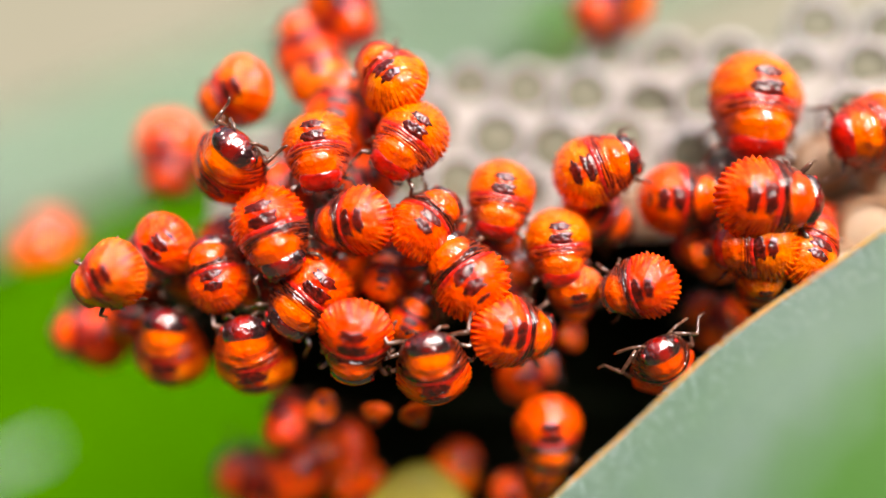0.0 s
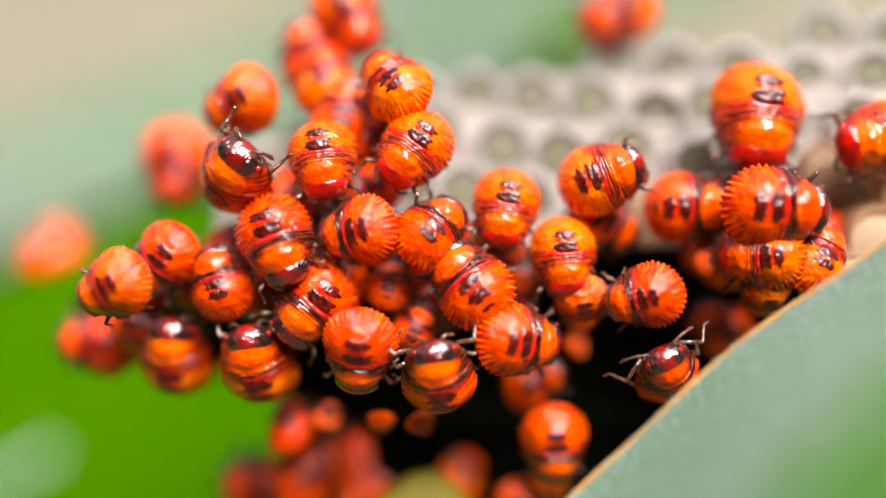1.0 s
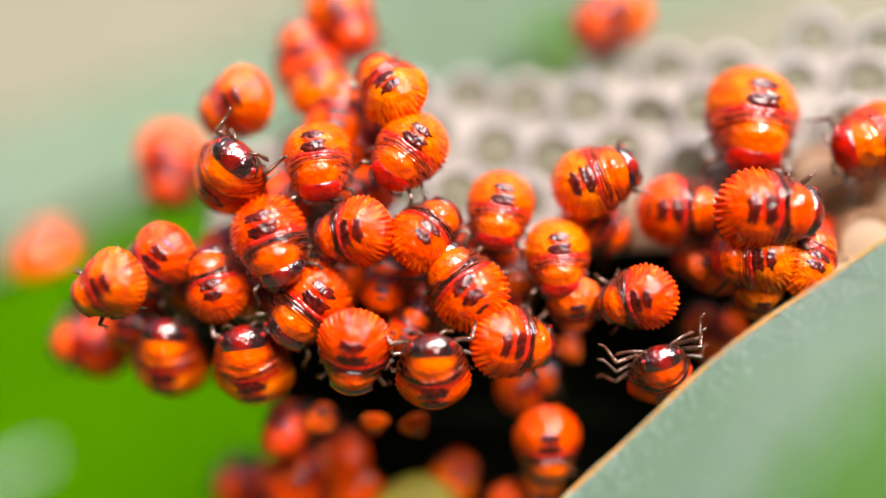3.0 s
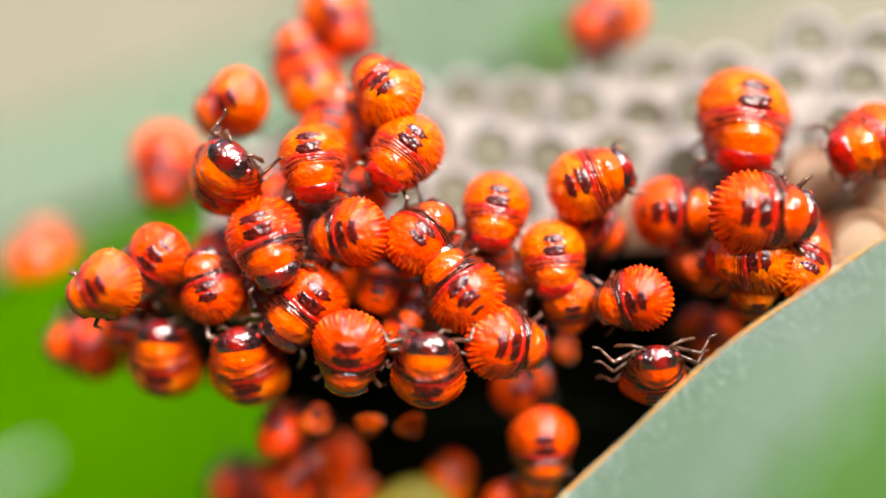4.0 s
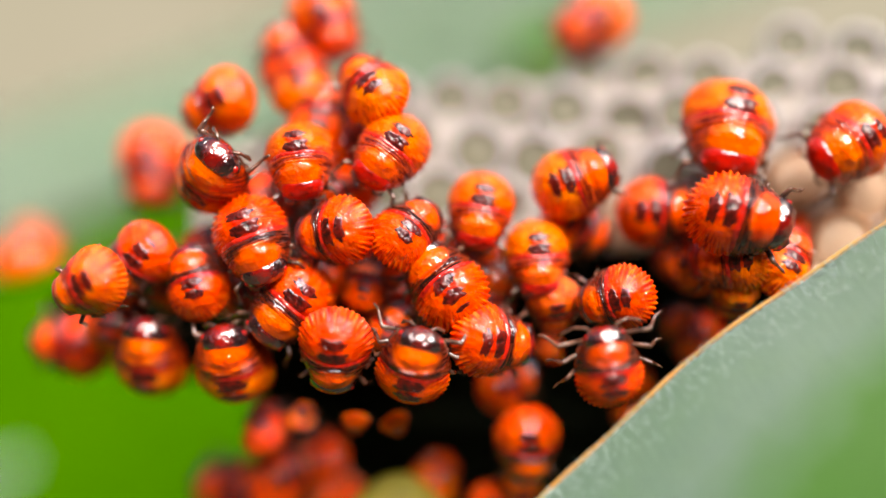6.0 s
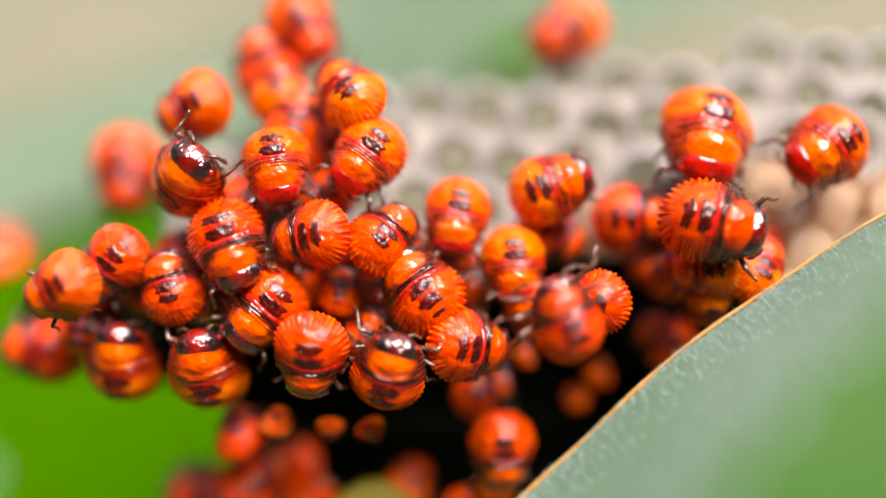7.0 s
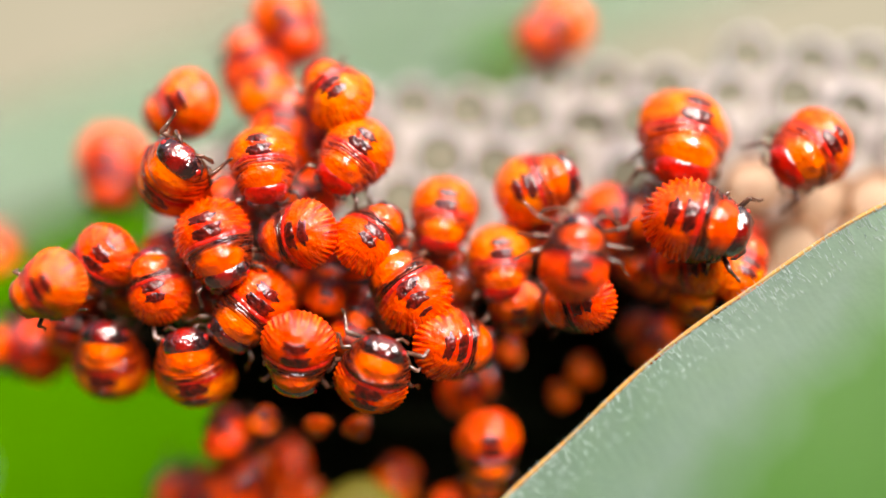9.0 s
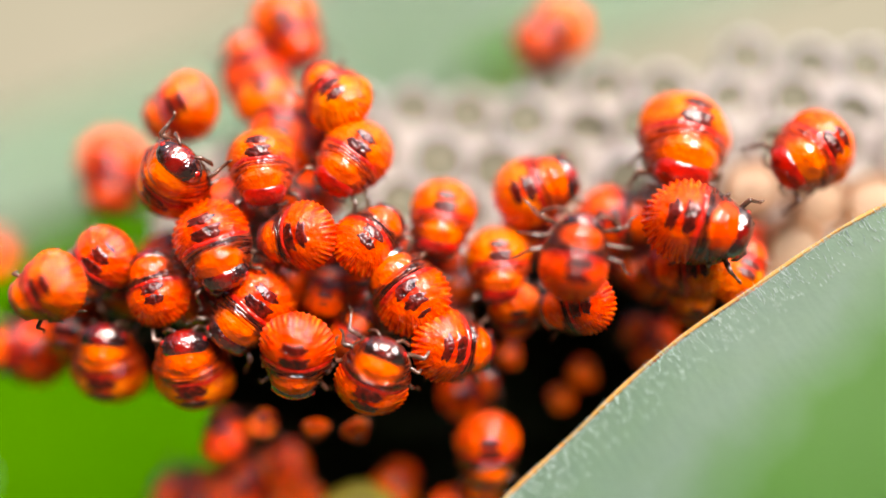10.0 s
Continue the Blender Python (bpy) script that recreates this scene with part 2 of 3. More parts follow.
def ground_material():
    n = Nodes("ground_soil")
    v = n.coords(1.0)
    c = n.ramp(n.noise(v, 14.0, 5.0), [(0.3, (0.05, 0.045, 0.03)), (0.7, (0.11, 0.10, 0.06))])
    n.base(c, 0.9, 0.0)
    n.bump(n.noise(v, 120.0, 5.0), 0.6, 0.004)
    return n.mat


# ---- building helpers ----
def part(name, bm, material, parent=None, label="", smooth=True):
    """One mesh object from a bmesh, under a thing or a part."""
    mesh = bpy.data.meshes.new(name)
    bm.normal_update()
    bm.to_mesh(mesh)
    bm.free()
    mesh.materials.append(material)
    for p in mesh.polygons:
        p.use_smooth = smooth
    ob = new(name, mesh)
    ob.parent = parent
    return tagged(ob, label)


def shell(fn, nu, nv, closed_u=False, scale=MM):
    """A bmesh sheet from fn(i / nu, j / nv) -> (x, y, z) in mm."""
    bm = bmesh.new()
    cols = nu if closed_u else nu + 1
    rows = [[bm.verts.new([c * scale for c in fn(i / nu, j / nv)]) for i in range(cols)] for j in range(nv + 1)]
    for j in range(nv):
        for i in range(nu):
            k = (i + 1) % cols
            bm.faces.new((rows[j][i], rows[j][k], rows[j + 1][k], rows[j + 1][i]))
    return bm


def tube(points, radii, sides=7):
    """A tapering limb through points (mm), with rounded ends."""
    bm = bmesh.new()
    pts = [Vector(p) for p in points]
    rings = []
    for i, p in enumerate(pts):
        d = (pts[min(i + 1, len(pts) - 1)] - pts[max(i - 1, 0)]).normalized()
        a = d.cross(Vector((0.31, 0.2, 0.93))).normalized()
        b = d.cross(a)
        rings.append([bm.verts.new((p + (a * math.cos(k * math.tau / sides) + b * math.sin(k * math.tau / sides)) * radii[i]) * MM) for k in range(sides)])
    for r, q in zip(rings, rings[1:]):
        for k in range(sides):
            bm.faces.new((r[k], r[(k + 1) % sides], q[(k + 1) % sides], q[k]))
    bm.faces.new(rings[0][::-1])
    bm.faces.new(rings[-1])
    return bm


def ball(center, radii, seg=16, rings=10):
    bm = bmesh.new()
    bmesh.ops.create_uvsphere(bm, u_segments=seg, v_segments=rings, radius=1.0)
    for v in bm.verts:
        v.co = Vector([(c + a * r) * MM for c, a, r in zip(center, v.co, radii)])
    return bm


def smooth01(a, b, x):
    t = min(1.0, max(0.0, (x - a) / (b - a)))
    return t * t * (3 - 2 * t)


# ---- nymph ----
TEETH = 36


class Build:
    """The proportions of one build of nymph (mm)."""

    def __init__(self, width, rear, height, splay, plates, pale=False, dark_head=True, dim=False):
        self.dark_head, self.dim = dark_head, dim
        self.w, self.r, self.h, self.splay, self.plates, self.pale = width, rear, height, splay, plates, pale

    def dome(self, x, y):
        """Height of the abdomen's back over the plan."""
        rho = min(1.0, math.hypot((x + 0.25) / self.r, y / self.w))
        return self.h * (1 - rho ** 2.5)

    def half(self, x):
        """Half the thorax's width; it narrows towards the head."""
        return 0.95 * self.w * math.sqrt(max(0.03, 1 - (max(0.0, x) / 0.84) ** 2.6)) * (1 - 0.09 * smooth01(0.0, 0.5, x))

    def ridge(self, x):
        """Height of the thorax along its middle."""
        return self.h * 0.97 * math.sqrt(max(0.03, 1 - (max(0.0, x) / 0.84) ** 2.2))


def abdomen_mesh(b, seed):
    rng = random.Random(seed)
    long = [1 + 0.6 * (rng.random() - 0.5) for _ in range(TEETH)]
    steps = 6
    prof = [0.0, 0.15, 0.3, 0.45, 0.55, 0.63, 0.70, 0.77, 0.83, 0.88, 0.92, 0.95, 0.975, 1.0]
    top = len(prof) - 1

    def fn(s, t):
        k = t * (top + 5)
        th = s * math.tau
        f = (s * TEETH) % 1.0
        tooth = (f / 0.62 if f < 0.62 else (1 - f) / 0.38) - 0.5
        n = long[int(s * TEETH) % TEETH]
        back = smooth01(0.55, -0.05, math.cos(th))
        dent = 0.03 * noise.noise((2.2 * math.cos(th), 2.2 * math.sin(th), seed))
        if k <= top + 0.01:
            rho = prof[int(round(k))]
            z = b.h * (1 - rho ** 2.5) + dent * rho * (1 - rho)
            z += 0.026 * tooth * n * smooth01(0.68, 0.95, rho) * back
            rho += 0.10 * tooth * n * smooth01(0.82, 1.0, rho) * back
        else:
            q = (k - top) / 5
            rho = (1 - q ** 1.8) * 0.97 + (0.05 * tooth * n * back if k < top + 1.5 else 0)
            z = -0.05 - 0.30 * math.sin(q * math.pi / 2)
        rho = max(rho, 0.004)
        return (-0.25 + b.r * rho * math.cos(th), b.w * rho * math.sin(th), z)

    return shell(fn, TEETH * steps, top + 5, True)


def bar_mesh(b, x0, length, width, lift, bulge=0.0, nu=14, nv=8):
    """A thin raised plate lying across the abdomen's back."""
    def fn(s, t):
        a, c = s * 2 - 1, t * 2 - 1
        edge = smooth01(1.0, 0.7, max(abs(a), abs(c)))
        jag = 1 + 0.45 * noise.noise((a * 1.7 + x0 * 9, c * 1.9, b.w * 30))
        y = a * width * 1.15 * (1 - 0.20 * c * c) * jag
        x = x0 + c * length * 1.2 * (1 - 0.25 * a * a) * jag + bulge * a * a
        dip = 0.012 * math.exp(-((abs(a) - 0.5) / 0.22) ** 2 - (c / 0.5) ** 2)
        return (x, y, b.dome(x, y) - 0.012 + (lift + 0.012) * edge - dip)
    return shell(fn, nu, nv)


def notum_mesh(b, x0, x1, proud, rows=6):
    """One ring of the thorax: an arched plate that follows the body's oval and overlaps the next."""
    def fn(s, t):
        a = s * 2 - 1
        th = a * math.pi / 2
        side = math.sin(th)
        x = x0 + (x1 - x0) * t + 0.018 * noise.noise((side * 3.1, x0 * 20, b.w * 9))
        swell = 1.0 + proud * math.sin(math.pi * (0.15 + 0.85 * t))
        y = b.half(x) * swell * side
        z = b.ridge(x) * swell * (1 - abs(side) ** 2.6) - 0.03
        z += 0.05 * math.exp(-((x - 0.42) / 0.15) ** 2 - (y / 0.28) ** 2)
        z += 0.010 * noise.noise((x * 12, y * 5, x0 * 7))
        if abs(a) > 0.999:
            z = -0.12
        return (x - 0.15 * a * a * (1 - 0.6 * t), y, z)
    return shell(fn, 36, rows)


def leg_points(side, x, lean, splay):
    y = 0.40 * side
    out = side * splay
    knee = (x + lean * 0.30, y + out * 0.48, -0.06)
    foot = (x + lean * 0.62, y + out * 0.62, -0.40)
    toe = (x + lean * 0.78, y + out * 0.74, -0.44)
    def mid(p, q, f):
        return tuple(a + (c - a) * f for a, c in zip(p, q))
    hip = (x, y, -0.22)
    return [hip, mid(hip, knee, 0.5), mid(hip, knee, 0.95), knee, mid(knee, foot, 0.12), mid(knee, foot, 0.6), foot, mid(foot, toe, 0.2), toe]


LEG_R = [0.045, 0.05, 0.045, 0.036, 0.04, 0.032, 0.026, 0.032, 0.015]


def nymph_build(b, seed):
    """A nymph with its head along x and its back along z, as an Empty with its parts."""
    bug = new("stink_bug_nymph")
    part("abdomen", abdomen_mesh(b, seed), PALE_ABDOMEN if b.pale else ABDOMEN, bug, "orange saw-edged abdomen")
    for x, length, width in b.plates:
        part("dorsal_plate", bar_mesh(b, x, length * 1.1, width * 1.18, 0.014), PLATE, bug, "glossy dark red back plate")
    part("abdomen_band", notum_mesh(b, -0.02, 0.07, 0.034), BAND, bug, "shiny red band before the abdomen")
    for x0, x1, proud, rows in ((0.055, 0.125, 0.038, 6), (0.11, 0.185, 0.048, 6), (0.17, 0.255, 0.050, 6), (0.235, 0.70, 0.032, 16)):
        part("thorax_ring", notum_mesh(b, x0, x1, proud, rows), SHADE_THORAX if b.dim else PALE_THORAX if b.pale else THORAX, bug, "amber thorax ring with red stripes" if b.pale else "brown thorax ring with an orange middle")
    part("underside", ball((0.22, 0, -0.12), (0.52, 0.62, 0.22), 18, 10), LIMB, bug)
    head = part("head", ball((0.58, 0, 0.06), (0.28, 0.44, 0.30), 24, 16), HEAD if b.dark_head else RED_HEAD, bug, "glossy dark red head" if b.dark_head else "bright red head")
    for side in (1, -1):
        part("eye", ball((0.69, 0.36 * side, 0.08), (0.06, 0.06, 0.06), 10, 8), EYE, head, "round red eye")
        reach = 1.0 if b.splay > 1 else 0.48
        feeler = [(q[0] * (0.9 + 0.1 * reach), q[1] * reach * side, q[2]) for q in ((0.72, 0.20, -0.05), (0.83, 0.32, -0.08), (0.85, 0.35, -0.08), (0.87, 0.55, -0.14), (0.86, 0.58, -0.15), (0.76, 0.78, -0.24), (0.68, 0.86, -0.28))]
        part("antenna", tube(feeler, [0.03, 0.034, 0.026, 0.036, 0.026, 0.045, 0.02]), LIMB, head)
        for x, lean in ((0.52, 0.5), (0.30, 0.05), (0.10, -0.55)):
            part("leg", tube(leg_points(side, x, lean, b.splay), LEG_R), LIMB, bug)
    return bug


BUILDS = [Build(0.71, 0.69, 0.54, 0.45, ((-0.43, 0.085, 0.21), (-0.15, 0.100, 0.25))),
          Build(0.73, 0.70, 0.58, 0.42, ((-0.39, 0.085, 0.18), (-0.13, 0.100, 0.21))),
          Build(0.70, 0.69, 0.51, 0.55, ((-0.66, 0.030, 0.12), (-0.42, 0.105, 0.18), (-0.11, 0.110, 0.21))),
          Build(0.70, 0.70, 0.52, 1.15, ((-0.41, 0.100, 0.21), (-0.13, 0.110, 0.24)), True),
          Build(0.72, 0.70, 0.56, 0.45, ((-0.40, 0.080, 0.18), (-0.13, 0.100, 0.22)), True, False),
          Build(0.71, 0.70, 0.54, 0.72, ((-0.41, 0.100, 0.21), (-0.13, 0.110, 0.24))),
          Build(0.72, 0.70, 0.55, 0.3, ((-0.42, 0.080, 0.20), (-0.14, 0.100, 0.24)), True),
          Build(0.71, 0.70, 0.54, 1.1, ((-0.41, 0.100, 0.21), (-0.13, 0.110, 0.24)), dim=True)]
PROTO = {}


def nymph(kind, u, v, w, heading, lift, roll, size, label, group="nymphs on the egg cluster"):
    """A nymph in the heap: heading in degrees about w, its head lifted out of the heap by lift, rolled about its length."""
    m = at(u, v, w) @ pose(0, 0, 0, 0, 0, heading) @ pose(0, 0, 0, 0, -lift, 0) @ pose(0, 0, 0, roll, 0, 0) @ Matrix.Scale(size, 4)
    if kind in PROTO:
        bug = copy_thing(PROTO[kind], m)
    else:
        bug = PROTO[kind] = nymph_build(BUILDS[kind], 11 + kind)
        bug.matrix_basis = m
        # the build itself carries no scale, so that copies take only their own
    return tagged(bug, label, "insect", group)


# ---- leaves and ground ----
def build_ground():
    bm = bmesh.new()
    bmesh.ops.create_grid(bm, x_segments=40, y_segments=40, size=60)
    for v in bm.verts:
        v.co.z = 0.01 * noise.noise(v.co * 0.4)
    tagged(part("ground", bm, ground_material()), "dark soil out of focus below the plant", kind="structure")


def build_backdrop():
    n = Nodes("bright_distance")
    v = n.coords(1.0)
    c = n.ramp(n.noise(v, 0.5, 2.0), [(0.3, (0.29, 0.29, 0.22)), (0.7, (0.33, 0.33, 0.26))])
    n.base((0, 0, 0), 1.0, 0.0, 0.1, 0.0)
    # The sheet emits its own light in place of daylight on the distance.
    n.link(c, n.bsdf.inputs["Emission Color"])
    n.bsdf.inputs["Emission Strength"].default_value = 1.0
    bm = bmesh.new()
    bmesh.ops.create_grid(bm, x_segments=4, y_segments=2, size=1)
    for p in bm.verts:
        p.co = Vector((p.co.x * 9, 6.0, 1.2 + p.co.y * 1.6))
    tagged(part("backdrop", bm, n.mat), "glowing beige sheet for the hazy distance behind the plant", kind="structure")


def build_sky_blocker():
    """Unseen dark green wall, added behind the viewer to block the low sky."""
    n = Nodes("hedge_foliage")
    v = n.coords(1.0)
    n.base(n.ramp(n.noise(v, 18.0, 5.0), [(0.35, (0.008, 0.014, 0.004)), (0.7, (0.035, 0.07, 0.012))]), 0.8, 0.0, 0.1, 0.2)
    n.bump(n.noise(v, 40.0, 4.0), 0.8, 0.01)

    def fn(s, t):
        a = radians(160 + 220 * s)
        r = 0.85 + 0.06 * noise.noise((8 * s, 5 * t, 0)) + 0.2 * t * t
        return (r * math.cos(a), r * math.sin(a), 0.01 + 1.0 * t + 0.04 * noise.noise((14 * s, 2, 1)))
    tagged(part("hedge_wall", shell(fn, 120, 30, False, 1.0), n.mat), "unseen dark green wall added to block the low sky", kind="structure")


def blade(name, outline_fn, nu, nv, thick, material, label, scale=MM):
    """A leaf blade with thickness from a sheet in the heap's frame."""
    leaf = new(name)
    leaf.matrix_world = HEAP
    bm = shell(outline_fn, nu, nv, False, scale)
    bmesh.ops.solidify(bm, geom=bm.faces[:], thickness=thick * MM)
    part("blade", bm, material, leaf)
    return tagged(leaf, label, "leaf")


def rim_point(s):
    """The near leaf's margin, from its low end to its high end (mm)."""
    q = 16.0 * s - 3.5
    v = -5.47 + 1.06 * q - 0.0322 * q * abs(q)
    return Vector((1.07 + q, v + 0.04 * math.sin(1.7 * q + 1), 1.0 - 0.01 * q + 0.05 * math.sin(0.9 * q)))


def near_leaf_point(s, t):
    p = rim_point(s)
    r = 14.0 * t ** 1.6
    rise = 3.0 * (1 - math.exp(-r / 4.2)) - 0.010 * r * r
    wave = 0.10 * math.sin(5 * s + 0.9 * r) * min(1, r)
    return (p.x + 0.70 * r, p.y - 0.72 * r, p.z + rise + wave)


def build_near_leaf():
    leaf = blade("curled_leaf", near_leaf_point, 110, 44, 0.16, NEAR_LEAF, "pale grey-green curled leaf with a tan edge and fine hairs")
    pts = [rim_point(i / 90) for i in range(91)]
    pts = [(p.x - 0.035, p.y + 0.035, p.z - 0.01) for p in pts]
    part("leaf_rim", tube(pts, [0.036 + 0.008 * math.sin(i * 0.7) for i in range(91)], 8), RIM, leaf, "orange-tan leaf margin")
    rng = random.Random(5)
    verts, faces = [], []
    for _ in range(1800):
        s, t = rng.random(), rng.random() ** 2.0 * 0.14
        p = Vector(near_leaf_point(s, t))
        d = Vector((-0.55 + 0.25 * rng.uniform(-1, 1), 0.62 + 0.25 * rng.uniform(-1, 1), 0.15)).normalized()
        long = rng.uniform(0.08, 0.18)
        a = d.cross(Vector((0, 0, 1))).normalized() * 0.009
        c = d.cross(a).normalized() * 0.009
        k = len(verts)
        verts += [tuple(q * MM) for q in (p + a, p - a * 0.5 + c, p - a * 0.5 - c, p + d * long)]
        faces += [(k, k + 1, k + 3), (k + 1, k + 2, k + 3), (k + 2, k, k + 3)]
    mesh = bpy.data.meshes.new("leaf_hairs")
    mesh.from_pydata(verts, [], faces)
    mesh.materials.append(HAIR)
    hairs = new("leaf_hairs", mesh)
    hairs.parent = leaf
    tagged(hairs, "short pale hairs on the leaf", kind="stuff")


def egg_plane(u, v):
    """Height of the leaf under the eggs (mm along w)."""
    return -2.7 - 0.36 * v - 0.010 * v * v + 0.20 * max(0.0, min(u, 10) - 2) - 0.10 * max(0.0, v - 2.5) ** 2


def midrib(leaf, fn, along, material, radius, label, reach=1.0):
    pts = [fn(i / 30 * reach, along) for i in range(31)]
    part("midrib", tube([(u, v, w + 0.02) for u, v, w in pts], [radius * (1.2 - i / 45) for i in range(31)], 8), material, leaf, label)


def build_egg_leaf():
    def fn(s, t):
        v = 0.2 + (3.7 + 0.10 * (16.6 * s)) * t
        left = -5.2 + 2.6 * smooth01(0.45, 1.0, t)
        u = left + (16.0 - left) * s
        return (u, v, egg_plane(u, v) - 0.06 + 0.05 * math.sin(u * 1.3) * math.cos(v))
    leaf = blade("egg_leaf", fn, 60, 30, 0.25, EGG_LEAF, "pale leaf that carries the egg cluster")
    midrib(leaf, fn, 0.6, EGG_LEAF, 0.12, "low pale midrib")

    # Sheet added behind the low nymphs so the gaps under the heap go black.
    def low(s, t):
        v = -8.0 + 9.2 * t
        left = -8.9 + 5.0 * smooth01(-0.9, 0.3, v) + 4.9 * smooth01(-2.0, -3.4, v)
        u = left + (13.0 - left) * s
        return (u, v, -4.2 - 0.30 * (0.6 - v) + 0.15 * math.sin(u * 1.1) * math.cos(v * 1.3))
    leaf = blade("shaded_leaf", low, 50, 30, 0.25, GAP_SHADE, "near-black sheet put in for the deep shade under the heap")
    midrib(leaf, low, 0.45, GAP_SHADE, 0.25, "near-black ridge on the gap shade sheet")


def build_far_leaves():
    def pale(s, t):
        u = -34 + 70 * s
        mid = 3.5 + 0.37 * (u + 20.5) + 4.5 * smooth01(-8, 8, u)
        v = mid + (t - 0.5) * (6.4 + 12 * smooth01(-8, 6, u))
        return (u, v, -26 - 0.55 * (v - mid) + 0.4 * math.sin(u * 0.2))
    leaf = blade("pale_leaf", pale, 40, 16, 0.3, PALE_LEAF, "blurred pale grey-green leaf behind the nymphs")
    midrib(leaf, pale, 0.5, PALE_LEAF, 0.3, "pale midrib")

    def green(s, t):
        u = -44 + 76 * s
        top = 0.6 + 0.5 * (u + 18.7) - 0.012 * max(0.0, u + 12) ** 2
        v = top - 34 * (1 - t)
        return (u, v, -22 - 0.006 * (u + 8) ** 2 - 0.42 * (v + 2) - 1.5 * smooth01(0.85, 1.0, t))
    def tip(s, t):
        a = (t - 0.5) * 2
        half = 1.2 * math.sin(math.pi * min(1.0, 0.1 + 0.85 * s)) ** 0.8
        return (3.2 + 4.2 * s, 8.4 + 1.8 * s + a * half, -20.0 - 0.8 * a * half)
    leaf = blade("green_leaf_tip", tip, 20, 10, 0.25, GREEN_LEAF, "bright green blurred leaf tip beyond the eggs")
    midrib(leaf, tip, 0.5, FADED, 0.15, "pale midrib")

    leaf = blade("green_leaf", green, 40, 20, 0.3, GREEN_LEAF, "bright green blurred leaf below the nymphs")
    # a broad pale streak that stops partway along the blade
    midrib(leaf, green, 0.708, PALE_LEAF, 0.65, "broad pale streak along the green leaf", 0.372)


def build_yellow_tip():
    """A small yellowed leaf tip under the heap."""
    def fn(s, t):
        a = (t - 0.5) * 2
        half = 0.7 * math.sin(math.pi * min(1.0, 0.12 + 0.80 * s)) ** 0.8
        return (-1.7 + 2.2 * s, -5.75 + 0.5 * math.sin(2.6 * s) + a * half, -2.2 + 0.35 * (1 - a * a) - 0.3 * s)
    leaf = blade("yellow_leaf_tip", fn, 24, 12, 0.12, YELLOW_LEAF, "small yellowed leaf tip under the heap")
    midrib(leaf, fn, 0.5, YELLOW_LEAF, 0.06, "raised yellow midrib")


def egg_mesh():
    prof = [(0.02, 0.0), (0.35, 0.01), (0.52, 0.10), (0.62, 0.35), (0.665, 0.65), (0.66, 0.92), (0.63, 1.12), (0.60, 1.18), (0.575, 1.20), (0.55, 1.17), (0.54, 1.08), (0.54, 0.98), (0.54, 0.90), (0.53, 0.82), (0.55, 0.74), (0.565, 0.64)]

    def fn(s, t):
        r, z = prof[int(round(t * 15))]
        a = s * math.tau
        return (r * math.cos(a), r * math.sin(a), z + (0.012 * math.sin(a * 28) if 6 <= t * 15 <= 9 else 0))
    return shell(fn, 28, 15, True)


def build_eggs():
    rng = random.Random(3)
    first = {}
    for j in range(-5, 9):
        for i in range(-6, 16):
            u = 1.90 + 1.36 * i - 0.68 * (j % 2) + rng.uniform(-0.13, 0.13)
            v = 3.75 - 1.16 * (j - 2) - 0.16 * i + rng.uniform(-0.13, 0.13)
            if v > 4.3 + 0.10 * u or v < -1.6 or u < -4.3 - 0.2 * v or u > 14.5 or (u < 0.3 and v > 4.0 - 0.3 * u) or (u < -1.6 and v > 2.3) or u < -3.4 or (u < 7.5 and v < 0.1):
                continue
            m = at(u, v, egg_plane(u, v) - 0.75) @ pose(0, 0, 0, 4 + rng.uniform(-8, 8), rng.uniform(-9, 5)) @ pose(0, 0, 0, 0, 0, rng.uniform(0, 90)) @ Matrix.Scale(rng.uniform(0.93, 1.05), 4)
            # eggs low on the right side get the tan colour
            tan = v < 1.7 + rng.uniform(-0.5, 0.5) and u > 4.5
            if tan not in first:
                egg = first[tan] = part("egg_shell", egg_mesh(), TAN_EGG if tan else EGG)
                egg.matrix_basis = m
                egg.scale = (1, 1, 1)
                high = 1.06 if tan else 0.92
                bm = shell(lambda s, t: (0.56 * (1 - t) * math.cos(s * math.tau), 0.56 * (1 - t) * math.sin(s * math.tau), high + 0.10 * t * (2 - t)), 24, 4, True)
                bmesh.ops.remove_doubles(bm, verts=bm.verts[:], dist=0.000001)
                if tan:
                    # lid added to close the opening of the tan shells
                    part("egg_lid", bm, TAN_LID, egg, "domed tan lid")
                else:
                    part("egg_floor", bm, EGG_FLOOR, egg, "olive disc inside the empty shell, darkened for the hole")
            else:
                egg = copy_thing(first[tan], m)
            tagged(egg, "tan egg shell low in the cluster" if tan else "empty open translucent whitish egg shell on a leaf", "egg shell", "egg shells of the cluster")


build_ground()
build_backdrop()
build_sky_blocker()
build_far_leaves()
build_egg_leaf()
build_eggs()
build_near_leaf()
build_yellow_tip()

# ---- nymphs ----
nymph(0, -3.23, 0.29, 0.00, -67, 12, 0, 1.04, "glossy orange nymph with dark stripes across its back")
nymph(4, -2.39, 1.84, -0.20, -81, 20, 0, 0.94, "orange nymph with a dark red head among others")
nymph(4, -0.68, 2.04, -0.20, -126, 14, 0, 1.02, "orange nymph with red stripes and a dark head")
nymph(0, -1.72, 0.50, 0.00, 190, -26, 0, 0.90, "orange nymph with a saw-edged abdomen in the heap")
nymph(1, -0.28, 0.52, -0.10, 48, -24, 0, 0.90, "orange nymph with shiny brown thorax in the heap")
nymph(2, 0.38, -0.46, 0.00, 129, -14, 0, 1.05, "orange-red nymph with two dark back plates")
